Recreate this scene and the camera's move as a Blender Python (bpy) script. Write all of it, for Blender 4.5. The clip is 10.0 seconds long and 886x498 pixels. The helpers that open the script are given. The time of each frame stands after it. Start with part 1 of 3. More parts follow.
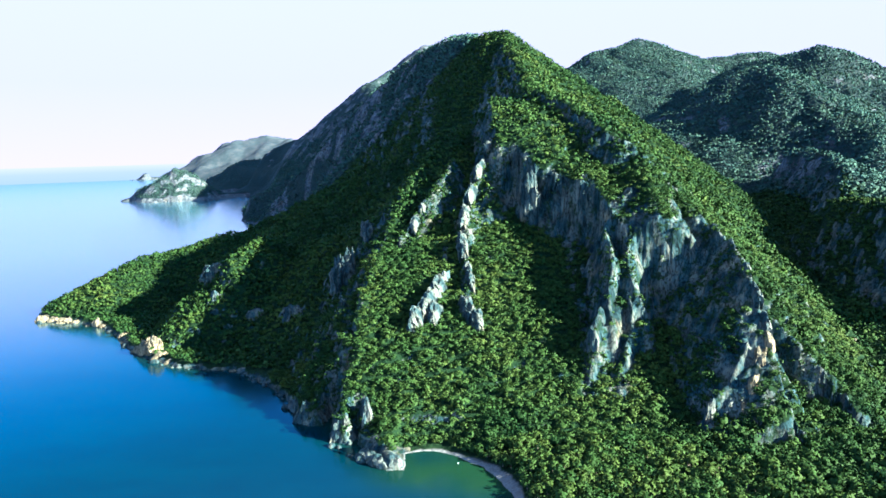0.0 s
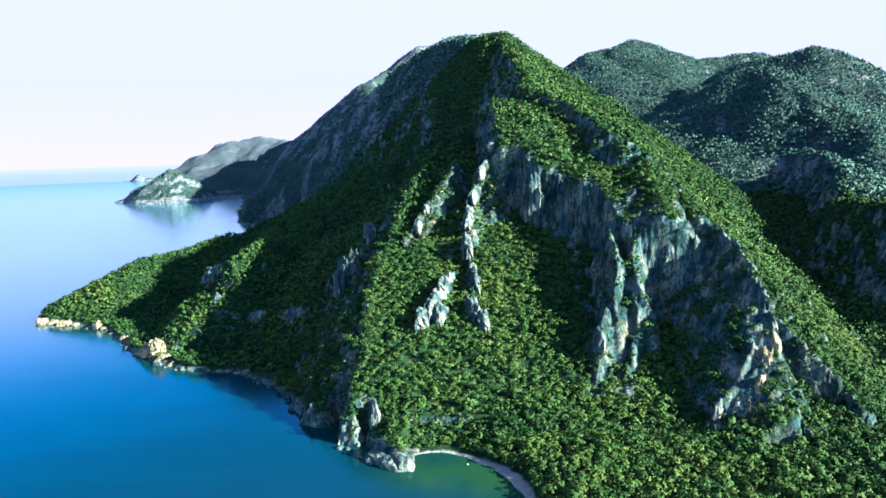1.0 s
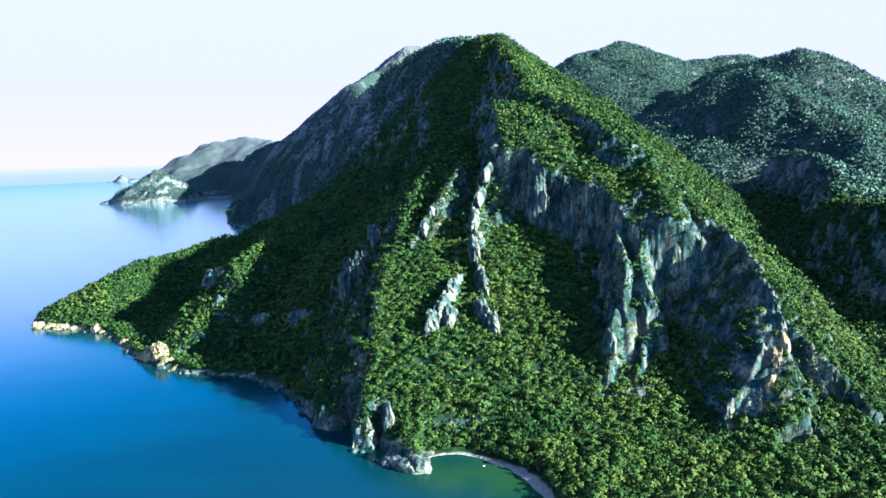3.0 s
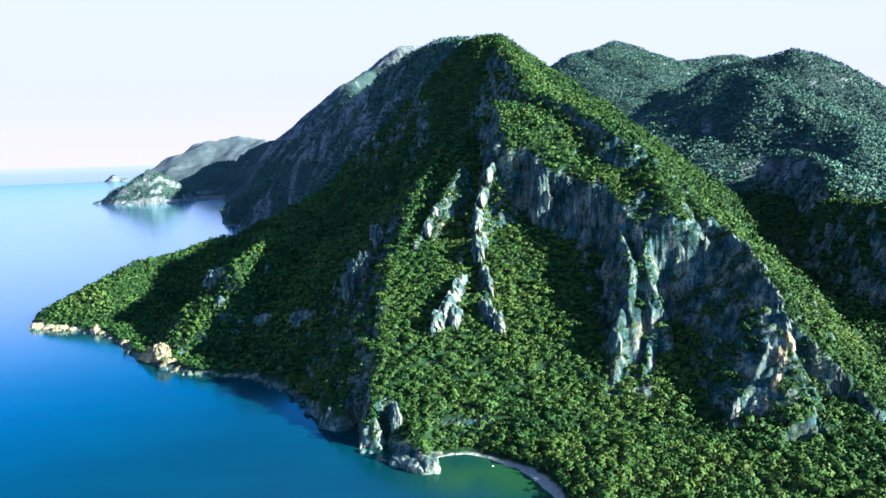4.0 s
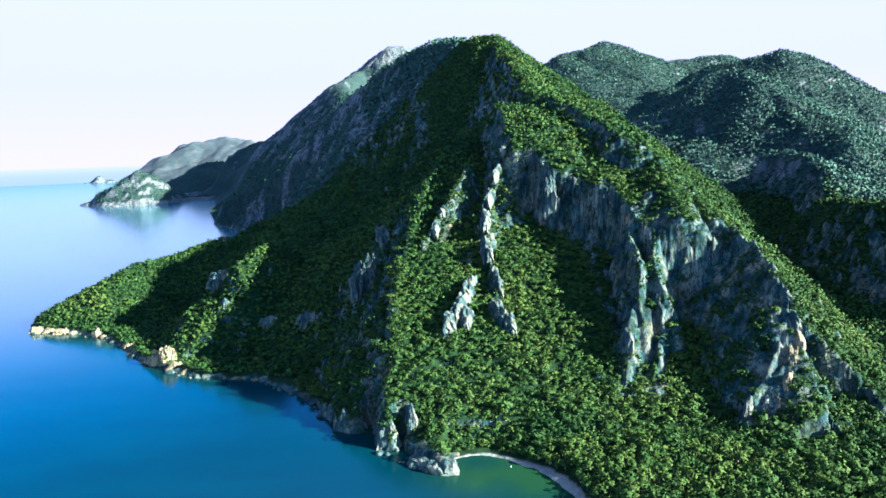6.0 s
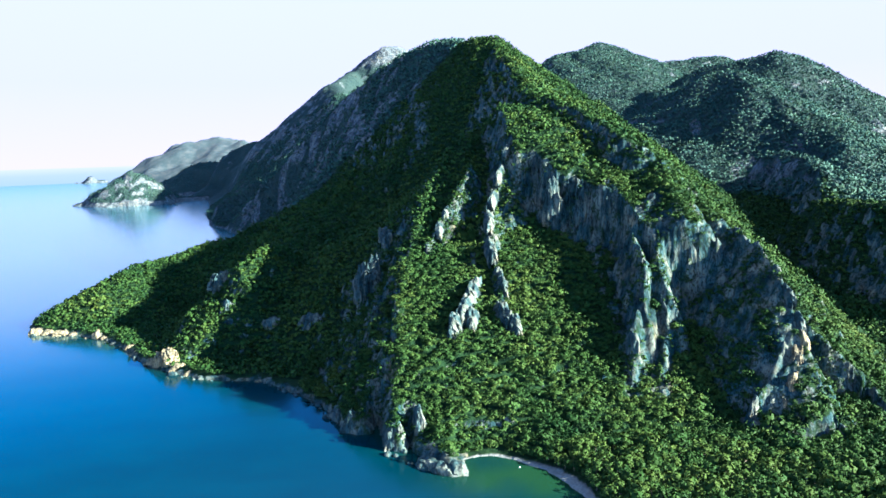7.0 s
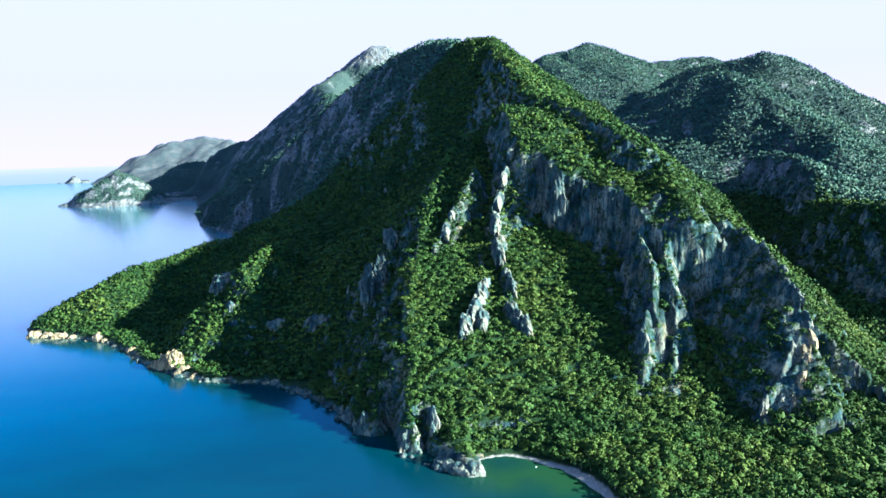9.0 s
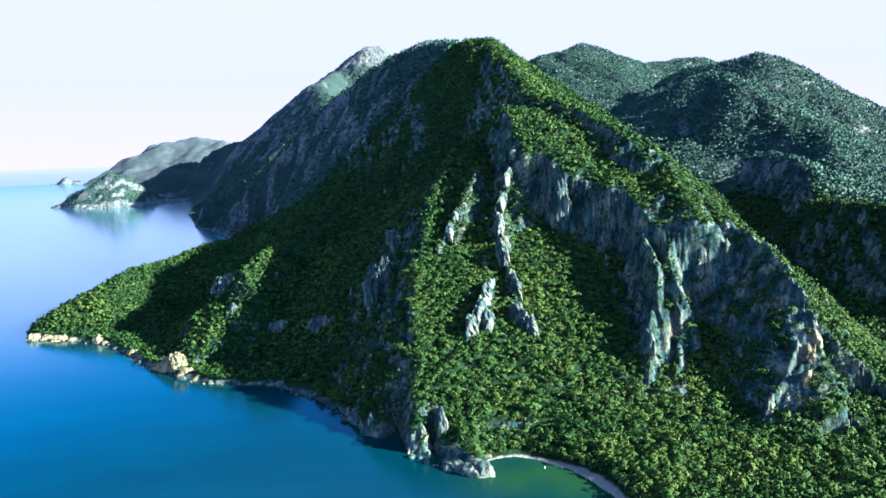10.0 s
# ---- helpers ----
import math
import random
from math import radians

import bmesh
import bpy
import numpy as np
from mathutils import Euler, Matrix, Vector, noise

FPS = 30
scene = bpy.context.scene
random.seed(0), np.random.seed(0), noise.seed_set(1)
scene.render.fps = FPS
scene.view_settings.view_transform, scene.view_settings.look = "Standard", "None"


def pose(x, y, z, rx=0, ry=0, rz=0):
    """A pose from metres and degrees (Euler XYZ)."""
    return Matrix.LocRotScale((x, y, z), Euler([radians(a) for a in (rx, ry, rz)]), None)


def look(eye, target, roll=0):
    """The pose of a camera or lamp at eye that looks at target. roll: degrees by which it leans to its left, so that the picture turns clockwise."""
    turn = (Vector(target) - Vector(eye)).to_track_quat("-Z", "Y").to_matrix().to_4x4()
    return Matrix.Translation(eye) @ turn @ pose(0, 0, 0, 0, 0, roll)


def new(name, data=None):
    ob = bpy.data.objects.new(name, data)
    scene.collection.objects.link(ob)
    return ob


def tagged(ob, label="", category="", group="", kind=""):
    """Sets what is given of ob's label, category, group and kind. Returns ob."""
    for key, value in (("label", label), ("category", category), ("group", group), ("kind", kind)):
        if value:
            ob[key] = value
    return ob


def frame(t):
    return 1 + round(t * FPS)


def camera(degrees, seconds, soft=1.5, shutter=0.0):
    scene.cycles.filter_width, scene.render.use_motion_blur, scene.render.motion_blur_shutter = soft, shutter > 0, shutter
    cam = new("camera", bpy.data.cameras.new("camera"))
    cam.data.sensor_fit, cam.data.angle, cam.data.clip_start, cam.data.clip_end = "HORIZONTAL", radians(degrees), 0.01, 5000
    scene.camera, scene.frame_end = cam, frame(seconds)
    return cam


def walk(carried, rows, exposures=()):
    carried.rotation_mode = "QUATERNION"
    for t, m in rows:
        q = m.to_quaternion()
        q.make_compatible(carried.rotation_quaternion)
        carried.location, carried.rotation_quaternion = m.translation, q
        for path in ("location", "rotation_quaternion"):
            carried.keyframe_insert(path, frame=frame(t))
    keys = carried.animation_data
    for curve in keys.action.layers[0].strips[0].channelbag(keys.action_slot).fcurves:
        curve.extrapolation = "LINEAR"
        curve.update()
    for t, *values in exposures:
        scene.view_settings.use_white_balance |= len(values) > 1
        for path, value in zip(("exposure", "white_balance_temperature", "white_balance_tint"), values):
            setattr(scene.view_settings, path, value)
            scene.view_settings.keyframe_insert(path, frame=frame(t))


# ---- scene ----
cam = camera(66.0, 10.0, 1.6)
PATH = [
    (0, (-2.995, 1.059, 123.93), (-3.048, 3.038, 123.651), -1.5),
    (0.5, (-5.941, 0.837, 124.186), (-5.984, 2.817, 123.907), -1.6),
    (1, (-9.196, 0.539, 124.544), (-9.23, 2.519, 124.266), -1.6),
    (1.5, (-12.412, 0.321, 124.91), (-12.436, 2.302, 124.632), -1.6),
    (2, (-15.71, 0.065, 125.279), (-15.721, 2.046, 125.001), -1.6),
    (2.5, (-18.721, -0.11, 125.641), (-18.721, 1.871, 125.363), -1.6),
    (4, (-28.26, -0.623, 126.825), (-28.227, 1.357, 126.544), -1.6),
    (4.5, (-31.409, -0.904, 127.126), (-31.367, 1.076, 126.846), -1.6),
    (5, (-34.599, -0.986, 127.441), (-34.546, 0.994, 127.16), -1.6),
    (5.5, (-37.539, -1.031, 127.765), (-37.477, 0.948, 127.483), -1.7),
    (7, (-47.254, -1.466, 128.919), (-47.161, 0.512, 128.637), -1.7),
    (7.5, (-50.406, -1.533, 129.277), (-50.302, 0.444, 128.994), -1.7),
    (8, (-53.593, -1.675, 129.672), (-53.478, 0.302, 129.39), -1.7),
    (8.5, (-56.691, -1.764, 130.07), (-56.565, 0.212, 129.786), -1.7),
    (9, (-59.893, -1.744, 130.427), (-59.758, 0.231, 130.142), -1.7),
    (9.5, (-63.121, -1.787, 130.796), (-62.976, 0.187, 130.511), -1.7),
    (10, (-66.363, -1.684, 131.112), (-66.207, 0.29, 130.827), -1.8),
]
walk(cam, [(t, look(eye, target, roll)) for t, eye, target, roll in PATH], [(0.0, 3.84, 4660, 12), (10.0, 3.84, 4660, 12)])

# ---------- light ----------
SUN = Vector((math.cos(radians(22.0)) * math.cos(radians(-21.5)), math.cos(radians(22.0)) * math.sin(radians(-21.5)), math.sin(radians(22.0))))
world = bpy.data.worlds.new("sky")
scene.world = world
world.use_nodes = True
wt = world.node_tree
sky = wt.nodes.new("ShaderNodeTexSky")
sky.sky_type = "NISHITA"
sky.sun_disc = False
sky.sun_elevation = radians(22.0)
sky.sun_rotation = math.atan2(SUN.x, SUN.y)
sky.dust_density = 0.8
sky.ozone_density = 4.0
clear = wt.nodes["Background"]
clear.inputs["Strength"].default_value = 0.048
tone = wt.nodes.new("ShaderNodeMix")
tone.data_type, tone.blend_type = "RGBA", "MULTIPLY"
tone.inputs[0].default_value = 1.0
tone.inputs[7].default_value = (0.02, 0.90, 1.25, 1)
wt.links.new(sky.outputs[0], tone.inputs[6])
wt.links.new(tone.outputs[2], clear.inputs["Color"])
# summer haze, pale towards the horizon
haze = wt.nodes.new("ShaderNodeBackground")
haze.inputs["Strength"].default_value = 0.079
wc = wt.nodes.new("ShaderNodeTexCoord")
ws = wt.nodes.new("ShaderNodeSeparateXYZ")
wr = wt.nodes.new("ShaderNodeValToRGB")
for el, (p, v) in zip((wr.color_ramp.elements[0], wr.color_ramp.elements[1], wr.color_ramp.elements.new(0.21), wr.color_ramp.elements.new(0.26)), ((0.0, 1.0), (0.32, 0.0), (0.228, 1.0), (0.265, 0.25))):
    el.position, el.color = p, (v, v, v, 1)
wh = wt.nodes.new("ShaderNodeValToRGB")
for el, (p, c) in zip((wh.color_ramp.elements[0], wh.color_ramp.elements[1], wh.color_ramp.elements.new(0.10)), ((0.0, (1.06, 0.82, 0.90)), (0.25, (0.60, 0.67, 0.96)), (0.10, (0.94, 0.80, 0.94)))):
    el.position, el.color = p, (*c, 1)
wt.links.new(ws.outputs[2], wh.inputs[0])
wt.links.new(wh.outputs[0], haze.inputs["Color"])
wm = wt.nodes.new("ShaderNodeMixShader")
wt.links.new(wc.outputs["Generated"], ws.inputs[0])
wt.links.new(ws.outputs[2], wr.inputs[0])
wt.links.new(wr.outputs[0], wm.inputs[0])
wt.links.new(clear.outputs[0], wm.inputs[1])
wt.links.new(haze.outputs[0], wm.inputs[2])
wt.links.new(wm.outputs[0], wt.nodes["World Output"].inputs[0])
lamp = bpy.data.lights.new("sun", "SUN")
lamp.energy = 4.9
lamp.angle = radians(0.6)
lamp.color = (1.0, 0.83, 0.50)
sun = new("sun", lamp)
sun.matrix_world = look(SUN * 900, (0, 0, 0))

# ---------- materials ----------


def material(name, rough=0.8):
    m = bpy.data.materials.new(name)
    m.use_nodes = True
    b = m.node_tree.nodes["Principled BSDF"]
    b.inputs["Roughness"].default_value = rough
    b.inputs["Specular IOR Level"].default_value = 0.15
    return m, m.node_tree, b


def node(tree, kind, **values):
    n = tree.nodes.new(kind)
    for k, v in values.items():
        n.inputs[k].default_value = v
    return n


def ramp(tree, source, *stops):
    n = tree.nodes.new("ShaderNodeValToRGB")
    e = n.color_ramp.elements
    while len(e) < len(stops):
        e.new(0.5)
    for el, (p, c) in zip(e, stops):
        el.position, el.color = p, (*c, 1)
    tree.links.new(source, n.inputs[0])
    return n.outputs[0]


def mixed(tree, fac, a, b, blend="MIX"):
    n = tree.nodes.new("ShaderNodeMix")
    n.data_type, n.blend_type = "RGBA", blend
    for s, v in ((0, fac), (6, a), (7, b)):
        if isinstance(v, (int, float)):
            n.inputs[s].default_value = v
        elif isinstance(v, tuple):
            n.inputs[s].default_value = (*v, 1)
        else:
            tree.links.new(v, n.inputs[s])
    return n.outputs[2]


def coords(tree, scale=(1, 1, 1)):
    c = tree.nodes.new("ShaderNodeTexCoord")
    m = tree.nodes.new("ShaderNodeMapping")
    m.inputs["Scale"].default_value = scale
    tree.links.new(c.outputs["Object"], m.inputs[0])
    return m.outputs[0]


def noise_of(tree, where, scale, detail=5.0, rough=0.6):
    n = node(tree, "ShaderNodeTexNoise", Scale=scale, Detail=detail, Roughness=rough)
    tree.links.new(where, n.inputs["Vector"])
    return n.outputs["Fac"]


def bumped(tree, bsdf, height, strength, distance):
    b = node(tree, "ShaderNodeBump", Strength=strength, Distance=distance)
    tree.links.new(height, b.inputs["Height"])
    tree.links.new(b.outputs[0], bsdf.inputs["Normal"])


def rock_colour(t, stained=0.60, pale=False):
    """Grey limestone: pale faces, dark vertical streaks, ochre stains."""
    flat, tall = coords(t), coords(t, (1, 1, 0.28))
    # the first set, for far land, has distance haze mixed into its tones
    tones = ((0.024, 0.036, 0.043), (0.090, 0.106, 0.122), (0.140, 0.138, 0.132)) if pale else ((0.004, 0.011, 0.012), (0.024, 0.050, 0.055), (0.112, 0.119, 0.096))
    grain = ramp(t, noise_of(t, tall, 0.16, 9, 0.68), *zip((0.33, 0.46, 0.62), tones))
    ochre = ramp(t, noise_of(t, flat, 0.045, 5), (stained, (0, 0, 0)), (stained + 0.14, (0.8, 0.8, 0.8)))
    base = mixed(t, ochre, grain, (0.205, 0.16, 0.088))
    broad = ramp(t, noise_of(t, flat, 0.07, 4, 0.55), (0.36, (0.42, 0.45, 0.46)), (0.62, (1.0, 1.0, 0.98)))
    base = mixed(t, 1.0, base, broad, "MULTIPLY")
    crack = node(t, "ShaderNodeTexNoise", Scale=0.55, Detail=3.0, Roughness=0.5, Distortion=0.6)
    t.links.new(tall, crack.inputs["Vector"])
    fissure = ramp(t, crack.outputs["Fac"], (0.455, (1, 1, 1)), (0.49, (0.25, 0.25, 0.25)), (0.51, (0.25, 0.25, 0.25)), (0.545, (1, 1, 1)))
    base = mixed(t, 1.0, base, fissure, "MULTIPLY")
    scrub = ramp(t, noise_of(t, flat, 0.22, 8, 0.7), (0.54, (0, 0, 0)), (0.59, (0.85, 0.85, 0.85)))
    h = node(t, "ShaderNodeMath")
    h.operation = "MULTIPLY_ADD"
    t.links.new(noise_of(t, tall, 0.13, 3, 0.5), h.inputs[0])
    h.inputs[1].default_value = 2.6
    t.links.new(noise_of(t, tall, 0.5, 9, 0.7), h.inputs[2])
    return base, scrub, h.outputs[0]


def rock_material(name, stained=0.60):
    m, t, b = material(name, 0.9)
    base, scrub, h = rock_colour(t, stained)
    t.links.new(base, b.inputs["Base Color"])
    bumped(t, b, h, 1.0, 0.9)
    return m


def land_material(relief=True):
    """Limestone where the attribute 'rock' is high, shingle where 'beach' is, else undergrowth with shade in its
    colour.
    """
    m, t, b = material("limestone_and_scrub", 0.92)
    b.inputs["Specular IOR Level"].default_value = 0.04
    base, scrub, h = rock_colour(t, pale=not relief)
    flat = coords(t)
    # undergrowth, darkened so that gaps between the crowns read as shade
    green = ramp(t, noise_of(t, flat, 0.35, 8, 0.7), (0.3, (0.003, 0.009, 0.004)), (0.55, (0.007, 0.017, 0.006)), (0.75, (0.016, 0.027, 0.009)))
    # far land: a lighter, bluer green that stands in for haze
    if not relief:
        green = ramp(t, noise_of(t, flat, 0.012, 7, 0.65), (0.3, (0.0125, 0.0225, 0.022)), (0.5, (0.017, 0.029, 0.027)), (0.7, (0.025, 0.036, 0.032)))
    rocky = mixed(t, scrub, base, green)
    a = t.nodes.new("ShaderNodeAttribute")
    a.attribute_name = "rock"
    jag = node(t, "ShaderNodeMath")
    jag.operation = "ADD"
    t.links.new(a.outputs["Fac"], jag.inputs[0])
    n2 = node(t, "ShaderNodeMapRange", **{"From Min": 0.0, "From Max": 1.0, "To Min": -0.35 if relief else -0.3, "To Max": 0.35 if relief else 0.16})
    t.links.new(noise_of(t, flat, 0.3, 8, 0.7), n2.inputs[0])
    t.links.new(n2.outputs[0], jag.inputs[1])
    sel = ramp(t, jag.outputs[0], (0.36, (0, 0, 0)), (0.49, (1, 1, 1)))
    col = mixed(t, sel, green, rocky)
    s = t.nodes.new("ShaderNodeAttribute")
    s.attribute_name = "beach"
    shingle = ramp(t, noise_of(t, flat, 1.2, 6, 0.7), (0.35, (0.075, 0.077, 0.074)), (0.65, (0.15, 0.15, 0.14)))
    col = mixed(t, s.outputs["Fac"], col, shingle)
    t.links.new(col, b.inputs["Base Color"])
    bumped(t, b, h, 1.0, 0.9 if relief else 2.5)
    return m


def leaf_material(name, dark, mid, light):
    m, t, b = material(name, 0.62)
    a = t.nodes.new("ShaderNodeAttribute")
    a.attribute_name = "tint"
    geo = t.nodes.new("ShaderNodeNewGeometry")
    col = ramp(t, a.outputs["Fac"], (0.0, dark), (0.5, mid), (1.0, light))
    leaf = ramp(t, geo.outputs["Random Per Island"], (0.0, (0.86, 0.86, 0.88)), (1.0, (1.10, 1.10, 1.04)))
    col = mixed(t, 1.0, col, leaf, "MULTIPLY")
    t.links.new(col, b.inputs["Base Color"])
    b.inputs["Specular IOR Level"].default_value = 0.03
    return m


def sea_material():
    m, t, b = material("sea_water", 0.19)
    a = t.nodes.new("ShaderNodeAttribute")
    a.attribute_name = "shallow"
    patches = noise_of(t, coords(t, (1, 2.2, 1)), 0.02, 4)
    deep = ramp(t, patches, (0.3, (0.001, 0.0088, 0.0146)), (0.7, (0.0014, 0.0124, 0.02)))
    col = mixed(t, a.outputs["Fac"], deep, (0.006, 0.021, 0.009))
    t.nodes.remove(b)
    body, gloss, blend = (t.nodes.new(k) for k in ("ShaderNodeBsdfDiffuse", "ShaderNodeBsdfGlossy", "ShaderNodeMixShader"))
    gloss.inputs["Roughness"].default_value = 0.13
    gloss.inputs["Color"].default_value = (0.70, 0.92, 1.0, 1)
    edge = node(t, "ShaderNodeFresnel", IOR=1.33)
    sheen = ramp(t, edge.outputs[0], (0.10, (0.05, 0.05, 0.05)), (0.20, (0.15, 0.15, 0.15)), (0.34, (0.58, 0.58, 0.58)), (0.50, (0.84, 0.84, 0.84)), (0.70, (0.95, 0.95, 0.95)))
    ripple = node(t, "ShaderNodeBump", Strength=0.25, Distance=0.10)
    t.links.new(noise_of(t, coords(t, (1, 1.6, 1)), 0.9, 4, 0.6), ripple.inputs["Height"])
    for n in (gloss, edge):
        t.links.new(ripple.outputs[0], n.inputs["Normal"])
    t.links.new(col, body.inputs["Color"])
    for k, out in enumerate((sheen, body.outputs[0], gloss.outputs[0])):
        t.links.new(out, blend.inputs[k])
    t.links.new(blend.outputs[0], t.nodes["Material Output"].inputs[0])
    return m


LAND, HAZED_LAND = land_material(), land_material(False)
# farthest slopes: the blue haze of distance painted into the base colour
HAZED_SLOPE, ft, fb = material("hazed_far_slopes", 0.95)
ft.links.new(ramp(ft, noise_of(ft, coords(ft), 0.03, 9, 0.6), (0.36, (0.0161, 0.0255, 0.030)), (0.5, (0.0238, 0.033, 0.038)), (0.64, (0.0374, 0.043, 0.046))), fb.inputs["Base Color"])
ROCK = rock_material("limestone")
OCHRE = rock_material("ochre_limestone", 0.34)
LEAF = leaf_material("maquis_leaves", (0.007, 0.021, 0.006), (0.019, 0.038, 0.008), (0.042, 0.060, 0.011))
# pines of the hills behind, bluer and paler with distance haze in the colour
HAZED_PINE = leaf_material("hazed_pine_needles", (0.022, 0.048, 0.042), (0.028, 0.055, 0.042), (0.038, 0.064, 0.039))
SEA = sea_material()
BARK, bt, bb = material("bark", 0.9)
bt.links.new(ramp(bt, noise_of(bt, coords(bt, (1, 1, 0.2)), 6), (0.3, (0.064, 0.0512, 0.0384)), (0.7, (0.152, 0.128, 0.0992))), bb.inputs["Base Color"])

# ---------- mesh helpers ----------


def mesh_of(name, verts, faces, mat, smooth=False, facing=None, **attributes):
    """A mesh from arrays: verts n x 3, faces m x 3 or m x 4, and float values by vertex."""
    me = bpy.data.meshes.new(name)
    verts, faces = np.asarray(verts, dtype=np.float32), np.asarray(faces, dtype=np.int32)
    m, k = faces.shape
    me.vertices.add(len(verts))
    me.vertices.foreach_set("co", verts.ravel())
    me.loops.add(m * k)
    me.loops.foreach_set("vertex_index", faces.ravel())
    me.polygons.add(m)
    me.polygons.foreach_set("loop_start", np.arange(0, m * k, k, dtype=np.int32))
    me.polygons.foreach_set("use_smooth", np.full(m, smooth))
    for key, values in attributes.items():
        me.attributes.new(key, "FLOAT", "POINT").data.foreach_set("value", np.asarray(values, dtype=np.float32).ravel())
    if facing is not None:
        me.attributes.new("custom_normal", "FLOAT_VECTOR", "POINT").data.foreach_set("vector", np.asarray(facing, dtype=np.float32).ravel())
    me.update(calc_edges=True)
    me.materials.append(mat)
    return me


def part(name, data, parent, label=""):
    ob = new(name, data)
    ob.parent = parent
    return tagged(ob, label)


LATTICE = np.random.default_rng(7).random((256, 256))


def grain2(x, y, seed=0):
    """Smooth noise in the plane, 0 to 1, one cell a unit."""
    x, y = np.asarray(x) + seed * 17.3, np.asarray(y) + seed * 31.7
    i, j = np.floor(x).astype(int), np.floor(y).astype(int)
    u, v = x - i, y - j
    u, v = u * u * (3 - 2 * u), v * v * (3 - 2 * v)
    g = lambda a, b: LATTICE[a % 256, b % 256]
    return (g(i, j) * (1 - u) + g(i + 1, j) * u) * (1 - v) + (g(i, j + 1) * (1 - u) + g(i + 1, j + 1) * u) * v


def fbm(x, y, octaves=4, seed=0):
    s, a, n = 0, 0.5, 0
    for k in range(octaves):
        s, n, a = s + a * grain2(x * 2 ** k, y * 2 ** k, seed + k), n + a, a / 2
    return s / n


def smooth(a, b, x):
    t = np.clip((x - a) / (b - a), 0, 1)
    return t * t * (3 - 2 * t)


# ---------- the land ----------


def crest(x, y, pts, left, right, round_=4.0, far=1e9, foot=0.45, end=None):
    """A ridge: its crest line, the fall of its flanks (seen along the line) and of its ends, gentler beyond the distance far."""
    top = np.full(np.shape(x), -1e9)
    end = max(left, right) if end is None else end
    for k, ((x0, y0, z0), (x1, y1, z1)) in enumerate(zip(pts, pts[1:])):
        dx, dy = x1 - x0, y1 - y0
        s = ((x - x0) * dx + (y - y0) * dy) / (dx * dx + dy * dy)
        off = (s < 0) & (k == 0) | (s > 1) & (k == len(pts) - 2)
        s = np.clip(s, 0, 1)
        d = np.hypot(x - x0 - s * dx, y - y0 - s * dy)
        cross = dx * (y - y0) - dy * (x - x0)
        side = np.where(off, cross / (np.hypot(dx, dy) * np.maximum(d, 1e-6)), np.sign(cross))
        fall = end + np.where(side > 0, left - end, right - end) * np.abs(side)
        d = np.sqrt(d * d + round_ * round_) - round_
        top = np.maximum(top, z0 + s * (z1 - z0) - fall * np.minimum(d, far) - foot * np.maximum(d - far, 0))
    return top


COAST_NEAR = [(90, -60), (55, 100), (28, 190), (14, 233), (9.5, 248), (5, 257), (-5, 266.5), (-14, 273), (-21, 273), (-28.5, 270), (-27.5, 257), (-35, 257), (-39, 264), (-44, 271.5),
              (-49.5, 280), (-51, 291), (-53, 279), (-60, 284), (-63, 293), (-66.5, 314), (-69, 302), (-76, 301.5), (-82, 308), (-86, 317), (-96, 340), (-110, 359), (-137, 387), (-154, 389), (-169, 391),
              (-198, 411), (-220, 430), (-248, 468), (-275, 498), (-304, 513), (-337, 521)]
COAST_FAR = [(-353, 545), (-358, 600), (-345, 660), (-318, 720), (-270, 800), (-255, 950), (-318, 1120), (-388, 1272), (-436, 1340), (-442, 1368), (-512, 1580), (-535, 1647),
             (-549, 1717), (-580, 1850), (-625, 2000), (-680, 2180), (-760, 2230), (-790, 2330), (-900, 2750), (0, 2950), (1700, 2900), (1700, -60)]
COAST = COAST_NEAR + COAST_FAR


def beside(x, y, pts):
    """Distance in plan from a line of points."""
    d = np.full(np.shape(x), 1e9)
    for p, q in zip(pts, pts[1:]):
        dx, dy = q[0] - p[0], q[1] - p[1]
        u = np.clip(((x - p[0]) * dx + (y - p[1]) * dy) / (dx * dx + dy * dy), 0, 1)
        d = np.minimum(d, np.hypot(x - p[0] - u * dx, y - p[1] - u * dy))
    return d


def inland(x, y):
    """Distance from the shore, positive on land."""
    best, inside = np.full(np.shape(x), 1e9), np.zeros(np.shape(x), bool)
    for (x0, y0), (x1, y1) in zip(COAST, COAST[1:] + COAST[:1]):
        dx, dy = x1 - x0, y1 - y0
        s = np.clip(((x - x0) * dx + (y - y0) * dy) / (dx * dx + dy * dy), 0, 1)
        best = np.minimum(best, np.hypot(x - x0 - s * dx, y - y0 - s * dy))
        cross = ((y0 > y) != (y1 > y)) & (x < x0 + dx * (y - y0) / (dy if dy else 1e-9))
        inside ^= cross
    return np.where(inside, best, -best)


SPINE = [(10, 810, 246), (46, 729, 244), (58, 610, 192), (52, 496, 169)]
BROW = [(52, 496, 172), (76, 450, 150), (94, 411, 131), (112, 385, 104), (123, 366, 90)]
FIN = [(118, 376, 94), (125, 371, 91.5), (127.5, 348, 82), (129, 324, 74), (128, 309.5, 65), (128.5, 300, 55), (130, 296, 43), (125.5, 289, 30), (116, 280, 18), (109, 274, 7)]
FIN_FOOT = [(119, 289, 42), (112.5, 284, 33), (102, 278.5, 21), (98.5, 275, 9)]
EAST_CRAG = [(140, 316, 44), (147, 308, 38), (152, 298.5, 30), (156, 294, 20)]
